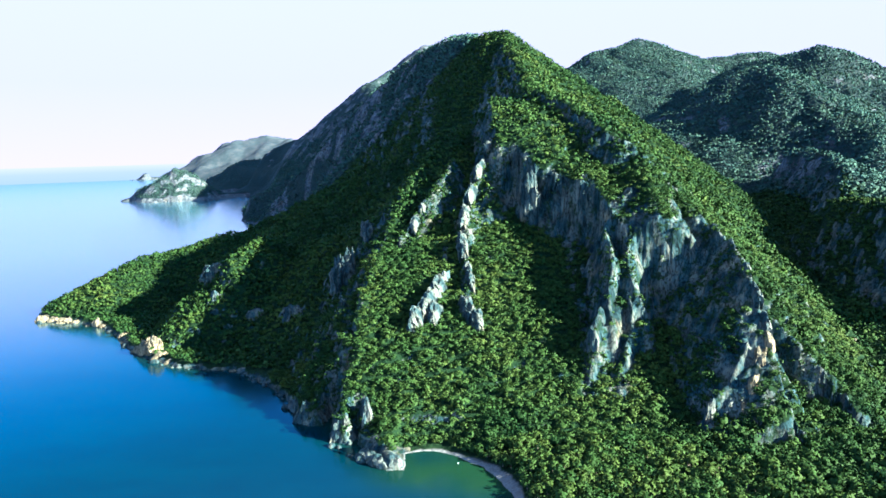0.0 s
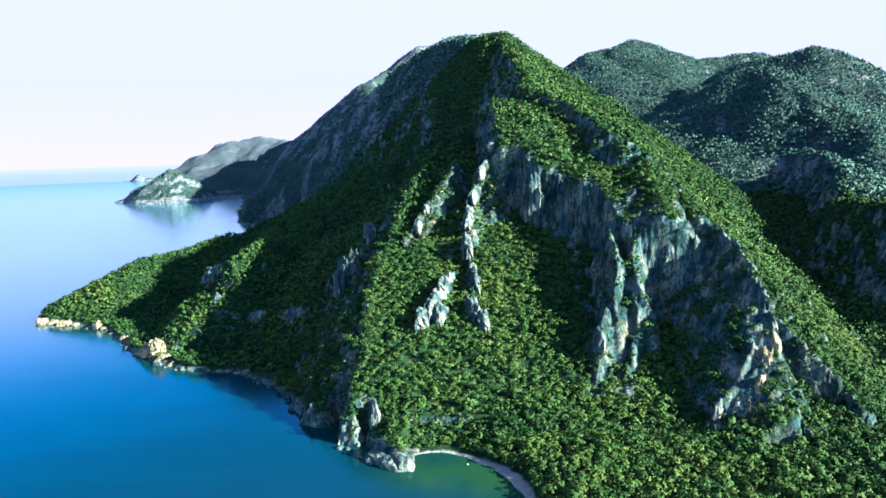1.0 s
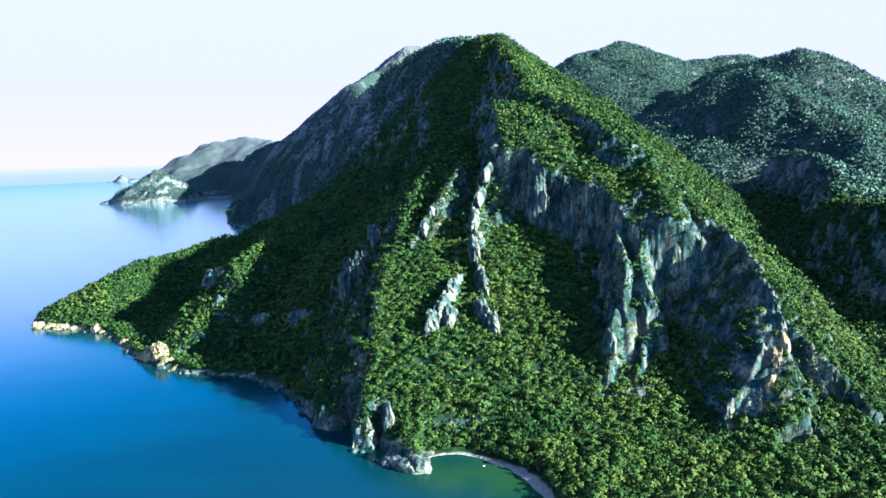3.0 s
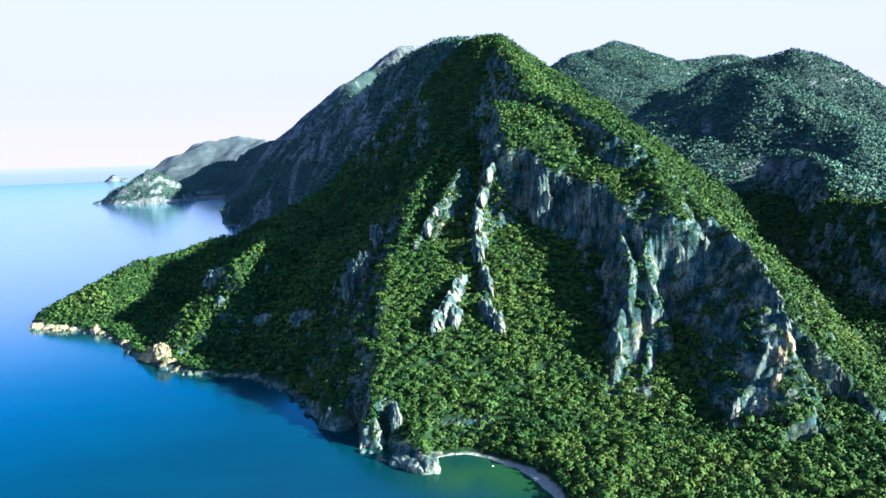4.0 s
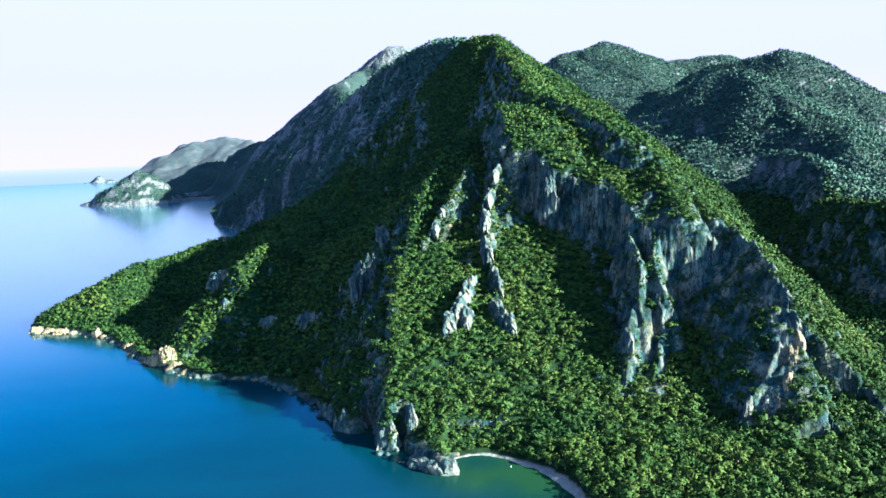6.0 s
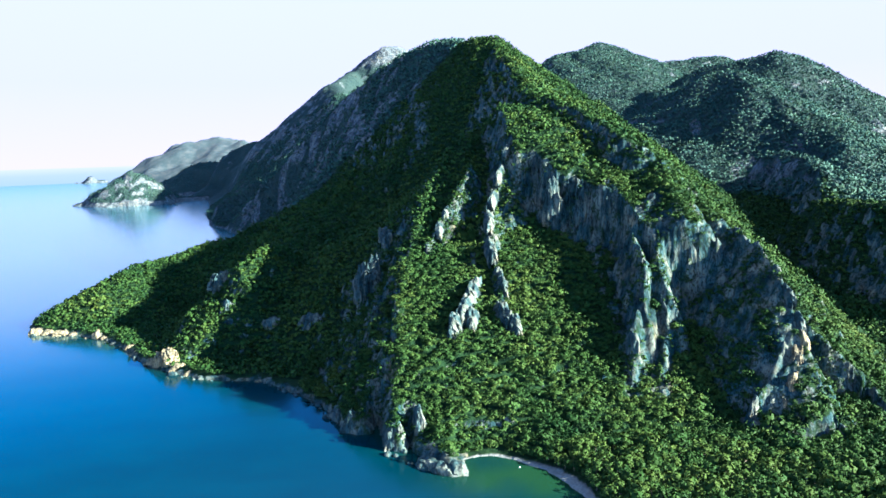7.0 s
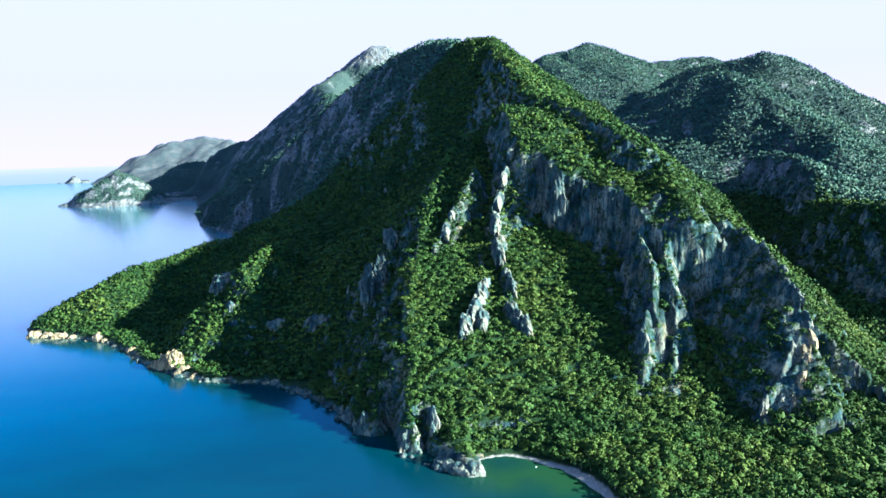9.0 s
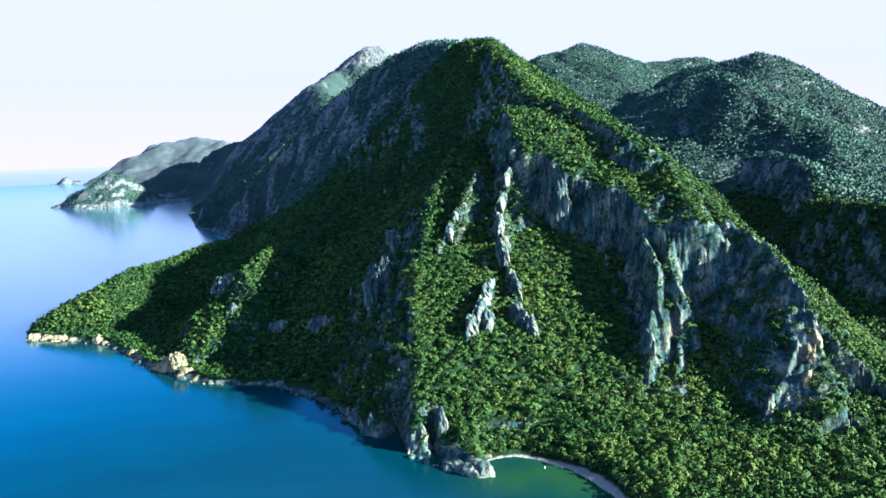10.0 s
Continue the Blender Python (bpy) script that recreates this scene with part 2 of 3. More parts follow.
RIB_ONE = [(24, 454, 138), (19, 446, 133), (14, 428, 116), (2, 415, 99), (-1, 394, 84), (-1, 379, 68), (-1, 359, 60), (0, 348, 49), (2, 335, 36)]
RIB_TWO = [(-6, 446, 120), (-14, 430, 110), (-22, 416, 99), (-30, 402, 86), (-37, 392, 78)]
RIB_TWO_FOOT = [(-14, 360, 60), (-17, 350, 52), (-22, 341, 45), (-28, 333, 37)]
WEST_RIB = [(-37, 420, 92), (-45, 401, 80), (-58, 378, 58), (-71, 356, 34), (-75, 345, 26)]
FIN_TWO = [(90, 376, 104), (74, 364, 85), (72.5, 341, 74), (68, 328, 60), (67, 321, 49)]
FIN_TWO_FOOT = [(63, 323, 52), (59, 318, 49), (58, 312, 40), (55, 304, 26), (54, 299, 16)]
FIN_THREE = [(90, 362, 88), (80.6, 343, 73), (80.8, 329, 60), (76.5, 319, 39), (69, 303.6, 23), (67, 298, 13)]
CAPE = [(-119, 614, 68), (-180, 655, 56), (-235, 680, 48), (-272, 632, 38), (-300, 592, 37), (-325, 552, 20)]
KNOLL = [(-150, 528, 64), (-158, 502, 63), (-170, 481, 53), (-184, 448, 28)]
NORTH_WEST = [(46, 729, 246), (24, 800, 255), (-1, 894, 271), (-40, 960, 262), (-78, 1030, 251), (-127, 1120, 232), (-170, 1250, 214), (-215, 1420, 188)]
BUTTRESS = [(-105, 1085, 228), (-150, 1055, 182), (-191, 1029, 120), (-240, 1000, 50)]
SPUR = [(-215, 1460, 180), (-290, 1400, 96), (-352, 1395, 82), (-415, 1385, 50)]
FAR_RIDGE = [(-190, 1750, 250), (-262, 2150, 347), (-220, 2400, 408), (-115, 2480, 503), (-66, 2490, 503), (60, 2495, 430)]
FAR_TAIL = [(-450, 2470, 217), (-584, 2450, 183), (-644, 2440, 165), (-700, 2350, 111), (-765, 2250, 69), (-790, 2240, 46)]
CRAGS = [(378, 800, 117), (368, 740, 120), (357, 662, 109), (345, 630, 100), (331, 600, 84), (318, 560, 56)]
PINNACLES = [(318, 672, 66), (308, 650, 58), (295, 612, 44), (283, 576, 36), (270, 552, 24)]
EAST_WALL = [(308, 580, 78), (298, 478, 84), (299, 430, 76), (294, 380, 52)]
HILL_C = [(455, 1095, 245), (462, 1040, 232), (458, 975, 210), (476, 925, 185), (486, 890, 170), (492, 850, 152), (480, 800, 132), (440, 740, 112)]
HILL_D = [(600, 1450, 225), (540, 1380, 232), (490, 1230, 242), (455, 1095, 244)]
HILL_B = [(580, 1420, 290), (630, 1350, 293), (669, 1330, 296), (703, 1320, 289), (749, 1290, 254), (790, 1230, 212), (830, 1150, 172), (860, 1000, 130)]
HILL_A = [(200, 1860, 280), (324, 1820, 350), (391, 1820, 379), (458, 1820, 396), (525, 1820, 377), (615, 1820, 346), (704, 1820, 349), (794, 1820, 350), (900, 1820, 300)]
KNIFE = [(165, 948, 194), (190, 930, 176), (214, 908, 140)]


def rough_height(x, y):
    # the front slope, with the cliff across it
    low = 3 + 0.07 * np.clip(y - 246, -60, 31) + 0.6 * np.clip(y - 277, 0, 223) + 0.33 * np.maximum(y - 500, 0) - 0.9 * np.maximum(y - 735, 0)
    line = np.interp(x, [-10, 20, 30, 38, 45, 60, 72, 82, 104, 130], [425, 425, 421, 410, 402, 394, 385, 352, 346, 343])
    lift = np.interp(x, [6, 20, 85, 100, 112, 132], [0, 32, 32, 40, 36, 0]) * smooth(line - 4, line + 4, y) * smooth(560, 470, y)
    west = np.interp(y, [280, 321, 380, 403, 440, 490, 595, 730], [-58, -60, -52, -43, -40, -16, 44, 50])
    east = np.interp(y, [230, 280, 330, 369, 395, 410, 465, 600, 730], [190, 175, 165, 158, 138, 110, 76, 58, 50])
    d = np.maximum(west - x, 0)
    front = low + lift - 1.2 * np.minimum(d, 52) - 0.45 * np.maximum(d - 52, 0) - 0.76 * np.maximum(x - east, 0)
    parts = [front,
             crest(x, y, SPINE, 0.74, 1.3, 5, 120, 0.8, 1.2),
             crest(x, y, BROW, 0.95, 1.7, 2.5, end=1.1), crest(x, y, FIN, 3.2, 1.25, 0.6, 34, 1.6), crest(x, y, FIN_FOOT, 2.6, 2.8, 0.6), crest(x, y, EAST_CRAG, 0.9, 2.4, 0.8),
             crest(x, y, RIB_ONE, 1.5, 1.7, 1.0), crest(x, y, RIB_TWO, 1.6, 1.6, 1.0), crest(x, y, RIB_TWO_FOOT, 1.4, 2.2, 0.8), crest(x, y, WEST_RIB, 0.8, 2.6, 1.0),
             crest(x, y, FIN_TWO, 2.6, 2.8, 0.7), crest(x, y, FIN_TWO_FOOT, 2.8, 3.2, 0.7), crest(x, y, FIN_THREE, 2.6, 2.8, 0.7),
             crest(x, y, CAPE, 0.5, 0.45, 12), crest(x, y, KNOLL, 0.9, 1.1, 5),
             crest(x, y, NORTH_WEST, 1.03, 0.7, 6, 190, 0.75), crest(x, y, BUTTRESS, 1.35, 1.35, 5), crest(x, y, SPUR, 1.1, 1.1, 6),
             crest(x, y, FAR_RIDGE, 0.78, 0.9, 16), crest(x, y, FAR_TAIL, 0.62, 0.8, 6), crest(x, y, CRAGS, 0.55, 1.5, 2, 26, 0.5), crest(x, y, PINNACLES, 0.8, 1.8, 1.5, 20, 0.6), crest(x, y, EAST_WALL, 0.5, 1.1, 1.5),
             crest(x, y, HILL_C, 0.6, 0.8, 10), crest(x, y, HILL_D, 0.6, 0.54, 10), crest(x, y, HILL_B, 0.55, 0.62, 14), crest(x, y, HILL_A, 0.5, 0.48, 18), crest(x, y, KNIFE, 1.5, 1.5, 2)]
    floor = 3 + smooth(110, 260, x) * (18 + 0.09 * np.clip(y - 400, 0, 900)) * smooth(250, 400, y)
    z = floor
    for p in parts:  # a soft maximum
        h = np.clip(0.5 + 0.5 * (p - z) / 4.0, 0, 1)
        z = z + (p - z) * h + 4.0 * h * (1 - h) * 0.25
    return z - 1.5 * smooth(6, 14, z)


def beach_of(x, y):
    return smooth(-37, -29, x) * smooth(292, 280, y)


def land(x, y):
    """The height of the land, with its shore and its ruggedness."""
    near = smooth(900, 500, y)
    crisp = 1 - 0.62 * smooth(35, 50, x) * smooth(165, 150, x) * smooth(262, 270, y) * smooth(395, 380, y)
    crisp = crisp * (1 - 0.55 * smooth(-50, -36, x) * smooth(40, 25, x) * smooth(325, 335, y))
    wx = (fbm(x / 14, y / 14, 3, 3) - 0.5) * (5 + 6 * (1 - near)) + (fbm(x / 3.5, y / 3.5, 2, 5) - 0.5) * 3.0
    wy = (fbm(x / 14, y / 14, 3, 11) - 0.5) * (5 + 6 * (1 - near)) + (fbm(x / 3.5, y / 3.5, 2, 13) - 0.5) * 3.0
    wx, wy = wx * crisp, wy * crisp
    z = rough_height(x + wx, y + wy)
    bx = (fbm(x / 7 + z / 11, y / 7 - z / 9, 4, 81) - 0.5) * 11
    by = (fbm(x / 7 - z / 10, y / 7 + z / 12, 4, 83) - 0.5) * 11
    z = rough_height(x + wx + bx * crisp, y + wy + by * crisp)
    z = z + (fbm(x / 60, y / 60, 4, 21) - 0.5) * np.clip(z * 0.08, 0, 10)
    gully = (np.abs(fbm(x / 120 + y / 400, y / 190, 3, 57) - 0.5) - 0.10) * 46
    z = z + gully * smooth(790, 900, y) * smooth(30, 110, z) * (0.35 + 0.65 * smooth(150, 300, x))
    sd = inland(x + 0.5 * wx, y + 0.5 * wy)
    sand = beach_of(x, y)
    cliff = 1.0 + sd * (2.3 + 1.2 * (fbm(x / 9, y / 9, 2, 31) - 0.5))
    cape = smooth(-88, -104, x) * np.maximum(smooth(1230, 1150, y), smooth(1410, 1450, y))
    cape = np.maximum(cape, smooth(-50, -44, x) * smooth(300, 285, y))
    cliff = cliff * (1 - cape) + cape * (1.0 + np.minimum(sd, 4) * 0.9 + np.maximum(sd - 4, 0) * 0.5 + np.maximum(sd - 60, 0) * 1.2)
    shore = cliff * (1 - sand) + sand * (0.2 + 0.11 * np.minimum(sd, 9) + 0.55 * np.maximum(sd - 9, 0))
    shore = np.where(sd > 0, shore, np.maximum(0.5 * sd, -9))
    return np.minimum(z, shore), sd


def sheet(xs, ys):
    x, y = np.meshgrid(xs, ys)
    z, sd = land(x, y)
    gy, gx = np.gradient(z, ys, xs)
    slope = np.hypot(gx, gy)
    my, mx = np.gradient(rough_height(x, y), ys, xs)
    steep = smooth(0.96, 1.2, np.hypot(mx, my) + (fbm(x / 30, y / 30, 3, 45) - 0.5) * 0.35)
    rock = smooth(1.1, 1.6, slope + (fbm(x / 10, y / 10, 4, 41) - 0.5) * 1.1) * steep
    bare = 0.7 * smooth(0.57, 0.65, fbm(x / 26, y / 60, 4, 47)) * smooth(0.40, 0.62, slope) * smooth(790, 850, y)
    scar = smooth(0.46, 0.54, fbm(x / 16, y / 45, 4, 49)) * smooth(0.45, 0.65, gx) * smooth(560, 680, y) * smooth(-5, -45, x) * smooth(100, 130, z)
    rock = np.maximum(rock, 0.8 * np.maximum(bare, scar))
    rock = np.maximum(rock, smooth(1.5, 2.0, slope) * smooth(520, 490, y))
    # bare slabs: the west faces of the fins
    jx = x + 7 * (fbm(x / 8, y / 8, 3, 65) - 0.5)
    edge = np.interp(y, [286, 303, 319, 335, 352], [108, 103, 98, 101, 106])
    crest_x = np.interp(y, [286, 296, 324, 371], [121, 128, 129, 125])
    slab = smooth(edge - 1.5, edge + 1.5, jx) * smooth(crest_x + 0.5, crest_x - 0.5, x) * smooth(285, 289, y) * smooth(372, 364, y)
    slab = np.maximum(slab, smooth(53, 57, jx) * smooth(74, 72, x) * smooth(324, 330, y) * smooth(396, 388, y))
    slab = np.maximum(slab, smooth(79, 82, jx) * smooth(101, 98, x) * smooth(330, 337, y) * smooth(372, 364, y))
    rock = np.maximum(rock, slab * smooth(0.30, 0.40, fbm(x / 6, y / 11, 3, 67)))
    wander = 2.5 * (fbm(x / 4, y / 4, 3, 69) - 0.5)
    for blade, wide in ((FIN[4:], 4.0), (FIN_FOOT, 4.0), (FIN_TWO, 4.5), (FIN_TWO_FOOT, 4.0), (FIN_THREE, 4.5), (RIB_ONE[2:], 2.6), (RIB_TWO, 3.0), (RIB_TWO_FOOT, 3.0), (EAST_CRAG, 3.0)):
        rock = np.maximum(rock, smooth(wide + 0.6, wide - 0.6, beside(x, y, blade) + wander))
    rock = np.maximum(rock, smooth(2050, 2150, y) * smooth(330, 460, z) * 0.6)
    rock = np.maximum(rock, smooth(2.4, 0.9, z + 5 * (fbm(x / 7, y / 7, 3, 43) - 0.5)) * (1 - beach_of(x, y)) * (sd < 4))
    z = z + rock * (np.abs(fbm(x / 5, y / 5, 4, 51) - 0.5) * 9 - 1.2) * smooth(-1, 4, z)
    rock = np.maximum(rock, smooth(6.0, 4.5, sd) * smooth(-53, -51, x) * smooth(-25, -28, x) * smooth(286, 280, y))
    beach = beach_of(x, y) * smooth(0.4, -0.4, sd + 2 * (fbm(x / 6, y / 6, 2, 61) - 0.5) - np.interp(x, [-30, -10, 6, 40], [0.9, 1.4, 3.6, 5.5])) * smooth(260, 262, y + 400)
    return x, y, z, slope, rock * (1 - beach), beach, sd, gy


def grid_faces(rows, cols, keep=None):
    i = np.arange(rows * cols).reshape(rows, cols)
    f = np.stack([i[:-1, :-1], i[:-1, 1:], i[1:, 1:], i[1:, :-1]], -1)
    return f[keep] if keep is not None else f.reshape(-1, 4)


XS = np.concatenate([np.arange(-384, -112, 2.6), np.arange(-112, 30, 1.0), np.arange(30, 140, 0.75), np.arange(140, 172, 1.0), np.arange(172, 345, 2.4)])
YS = np.concatenate([np.arange(110, 236, 3.0), np.arange(236, 270, 1.0), np.arange(270, 410, 0.8), np.arange(410, 452, 1.1), np.arange(452, 800, 2.4)])
NEAR = sheet(XS, YS)
x, y, z, slope, rock, beach, sd, _ = NEAR
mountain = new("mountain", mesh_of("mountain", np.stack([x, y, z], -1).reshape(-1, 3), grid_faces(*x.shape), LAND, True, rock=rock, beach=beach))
tagged(mountain, "steep wooded limestone mountain falling to the sea", "mountain", kind="structure")

XF = np.arange(-780, 1250, 7.0)
YF = np.arange(-60, 2620, 8.0)
FAR = sheet(XF, YF)
x, y, z, slope, rock, beach, sd, _ = FAR
inner = (x > -376) & (x < 336) & (y > 118) & (y < 790)
z = z - np.where(inner, 6.0, 0.0)
keep = ~(inner[:-1, :-1] & inner[1:, 1:] & inner[:-1, 1:] & inner[1:, :-1])
hills = new("hills", mesh_of("hills", np.stack([x, y, z], -1).reshape(-1, 3), grid_faces(*x.shape, keep), HAZED_LAND, True, rock=rock, beach=beach))
tagged(hills, "wooded hills and rocky ridges behind the mountain", "hills", kind="structure")


def lone_land(name, xs, ys, pts, fall, label, rocky=0.5, seed=0, mat=HAZED_LAND):
    x, y = np.meshgrid(xs, ys)
    step = xs[1] - xs[0]
    wx = (fbm(x / (9 * step), y / (9 * step), 3, seed) - 0.5) * 7 * step
    wy = (fbm(x / (9 * step), y / (9 * step), 3, seed + 4) - 0.5) * 7 * step
    z = crest(x + wx, y + wy, pts, fall, fall, 2 * step)
    z = np.maximum(z + (fbm(x / (4 * step), y / (4 * step), 3, seed + 9) - 0.5) * 3 * step, -6)
    gy, gx = np.gradient(z, ys, xs)
    r = smooth(rocky, rocky + 0.5, np.hypot(gx, gy) + 0.8 * (fbm(x / (5 * step), y / (5 * step), 3, seed + 2) - 0.5))
    r = np.maximum(r, smooth(16, 7, z))
    ob = new(name, mesh_of(name, np.stack([x, y, z], -1).reshape(-1, 3), grid_faces(*x.shape), mat, True, rock=r, beach=0 * r))
    return tagged(ob, label, "headland", kind="structure"), (x, y, z, r)


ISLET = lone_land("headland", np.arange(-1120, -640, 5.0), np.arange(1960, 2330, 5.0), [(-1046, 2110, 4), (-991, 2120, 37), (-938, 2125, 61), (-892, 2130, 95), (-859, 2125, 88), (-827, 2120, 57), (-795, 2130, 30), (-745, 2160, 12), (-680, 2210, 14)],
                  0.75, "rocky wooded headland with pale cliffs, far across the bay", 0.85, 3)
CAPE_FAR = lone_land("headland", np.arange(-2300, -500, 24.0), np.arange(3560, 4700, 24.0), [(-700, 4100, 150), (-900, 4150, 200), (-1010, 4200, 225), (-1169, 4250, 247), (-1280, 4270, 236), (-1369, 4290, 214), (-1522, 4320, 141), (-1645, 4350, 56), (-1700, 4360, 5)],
                     0.5, "distant mountainous headland in the haze", 0.9, 6, HAZED_SLOPE)
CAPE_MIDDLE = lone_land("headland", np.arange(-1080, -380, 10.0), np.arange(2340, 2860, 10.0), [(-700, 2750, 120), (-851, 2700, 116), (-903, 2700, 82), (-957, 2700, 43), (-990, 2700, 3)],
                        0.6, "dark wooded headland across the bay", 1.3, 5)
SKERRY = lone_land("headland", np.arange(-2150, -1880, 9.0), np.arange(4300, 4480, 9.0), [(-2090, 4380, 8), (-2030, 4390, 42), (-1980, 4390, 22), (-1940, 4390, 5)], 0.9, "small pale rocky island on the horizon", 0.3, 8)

# the sea, one sheet out to the horizon
ring = np.concatenate([np.linspace(0, 700, 101)[:-1], np.geomspace(700, 4930, 30)])
turn = np.radians(np.linspace(0, 360, 241))
rr, aa = np.meshgrid(ring, turn)
sx, sy = -120 + rr * np.cos(aa), 300 + rr * np.sin(aa)
far_off = np.hypot(sx + 35, sy)
pull = np.minimum(1, 4930 / np.maximum(far_off, 1))
sx, sy = -35 + (sx + 35) * pull, sy * pull
ssd = -inland(sx, sy)
cove = np.exp(-np.hypot((sx + 8) / 24, (sy - 248) / 18) ** 2)
shallow = np.clip(np.exp(-np.maximum(ssd, 0) / 3.5) * 0.55 + 0.95 * np.clip(cove * 1.3, 0, 1) * np.exp(-np.maximum(ssd - 12, 0) / 12), 0, 1)
water = new("sea", mesh_of("sea", np.stack([sx, sy, 0 * sx], -1).reshape(-1, 3), grid_faces(*sx.shape), SEA, True, shallow=shallow))
tagged(water, "calm deep blue sea, green in the shallow cove", "sea", kind="structure")

# the far sea beyond: a glowing backdrop, haze painted paler up to the horizon
HAZE, ht, hb = material("far_sea_glow", 1.0)
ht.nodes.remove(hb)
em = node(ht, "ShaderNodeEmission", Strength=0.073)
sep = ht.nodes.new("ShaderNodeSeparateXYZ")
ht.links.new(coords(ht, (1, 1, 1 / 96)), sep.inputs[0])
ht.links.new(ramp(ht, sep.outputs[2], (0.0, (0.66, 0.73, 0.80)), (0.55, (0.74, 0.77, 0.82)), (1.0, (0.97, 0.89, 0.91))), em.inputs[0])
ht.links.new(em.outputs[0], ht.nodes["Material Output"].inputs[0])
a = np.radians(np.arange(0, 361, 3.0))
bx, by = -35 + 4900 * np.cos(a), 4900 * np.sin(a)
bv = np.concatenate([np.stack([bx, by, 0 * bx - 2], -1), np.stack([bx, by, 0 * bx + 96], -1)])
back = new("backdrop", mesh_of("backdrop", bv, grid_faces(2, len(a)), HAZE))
tagged(back, "glowing backdrop of far sea with painted haze below the horizon", "sea", kind="structure")

# ---------- woods ----------
RNG = np.random.default_rng(5)


def crown_shape(rng, leaves, tall, size):
    """Leaf sprays set on a few overlapping lobes; unit radius, base at 0."""
    lobes = rng.normal(0, 0.38, (6, 3))
    lobes[:, 2] = np.abs(lobes[:, 2]) * 0.7 * tall + 0.55 * tall
    radius = rng.uniform(0.34, 0.62, 6)
    k = rng.integers(0, 6, leaves)
    n = rng.normal(0, 1, (leaves, 3))
    n[:, 2] = np.abs(n[:, 2]) * 0.9 + 0.05 - 0.25 * rng.random(leaves)
    n /= np.linalg.norm(n, axis=1)[:, None]
    c = lobes[k] + n * radius[k][:, None] * np.array([1, 1, tall])
    way = n.copy()
    n = n + rng.normal(0, 0.38, (leaves, 3))
    n /= np.linalg.norm(n, axis=1)[:, None]
    u = np.cross(n, rng.normal(0, 1, (leaves, 3)))
    u /= np.linalg.norm(u, axis=1)[:, None]
    v = np.cross(n, u)
    s = size * rng.uniform(0.7, 1.35, (leaves, 1))
    quads = np.stack([c - u * s, c - v * s * 0.7, c + u * s, c + v * s * 0.7], 1).reshape(-1, 3)
    out = np.repeat(way, 4, 0) + 0.5 * (quads - np.array([0, 0, 0.45 * tall]))
    return quads, out / np.linalg.norm(out, axis=1)[:, None]


def wood(name, at, sizes, shapes, mat, label, tint):
    """One mesh of many crowns: stuff."""
    turn = RNG.uniform(0, 6.283, len(at))
    kind = RNG.integers(0, len(shapes), len(at))
    vs, ts, ns = [], [], []
    for k, (shape, facing) in enumerate(shapes):
        sel = np.flatnonzero(kind == k)
        c, s = np.cos(turn[sel])[:, None], np.sin(turn[sel])[:, None]
        r = sizes[sel][:, None]
        px, py, pz = shape[:, 0][None], shape[:, 1][None], shape[:, 2][None]
        v = np.stack([at[sel, 0:1] + r * (px * c - py * s), at[sel, 1:2] + r * (px * s + py * c), at[sel, 2:3] + r * pz - 0.3], -1)
        vs.append(v.reshape(-1, 3))
        nx, ny, nz = facing[:, 0][None], facing[:, 1][None], facing[:, 2][None]
        ns.append(np.stack([nx * c - ny * s, nx * s + ny * c, nz + 0 * c], -1).reshape(-1, 3))
        ts.append(np.repeat(tint[sel], len(shape)))
    v = np.concatenate(vs)
    ob = new(name, mesh_of(name, v, np.arange(len(v)).reshape(-1, 4), mat, True, np.concatenate(ns), tint=np.concatenate(ts)))
    return tagged(ob, label, "woods", kind="stuff")


def look_up(table, xs, ys, px, py):
    """Values of a sheet at places, between its grid lines."""
    i = np.clip(np.searchsorted(xs, px) - 1, 0, len(xs) - 2)
    j = np.clip(np.searchsorted(ys, py) - 1, 0, len(ys) - 2)
    u, v = np.clip((px - xs[i]) / (xs[i + 1] - xs[i]), 0, 1), np.clip((py - ys[j]) / (ys[j + 1] - ys[j]), 0, 1)
    return (table[j, i] * (1 - u) + table[j, i + 1] * u) * (1 - v) + (table[j + 1, i] * (1 - u) + table[j + 1, i + 1] * u) * v


def scatter(data, xs, ys, x0, x1, y0, y1, gap):
    """Places for trees: jittered, off the rock, the beach and the sea."""
    gx, gy = np.meshgrid(np.arange(x0, x1, gap), np.arange(y0, y1, gap))
    px = (gx + RNG.uniform(-0.48, 0.48, gx.shape) * gap).ravel()
    py = (gy + RNG.uniform(-0.48, 0.48, gx.shape) * gap).ravel()
    z, rock, sd = (look_up(data[k], xs, ys, px, py) for k in (2, 4, 6))
    beach = look_up(data[5], xs, ys, px, py)
    ok = (z > 0.7) & (sd > 2.2 + np.interp(px, [-30, 10, 40], [1.0, 3.0, 4.5]) * beach_of(px, py)) & (beach < 0.3) & (rock < 0.56 + 0.3 * (RNG.random(len(px)) - 0.5) + 0.5 * (RNG.random(len(px)) < np.where(py > 790, 0.32, 0.10)))
    ok &= ~((px > -52) & (px < -25) & (py < 284) & (sd < 5.0))  # the bare spit
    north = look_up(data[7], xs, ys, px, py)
    ok &= north > -0.25  # no trees on slopes turned away from the camera
    return np.stack([px, py, z], -1)[ok]


FINE = [crown_shape(RNG, 66, t, 0.20) for t in (0.8, 0.95, 1.1, 0.9, 1.25, 1.0)]
MIDDLE = [crown_shape(RNG, 13, t, 0.40) for t in (0.9, 1.1, 1.3, 1.0, 1.2)]
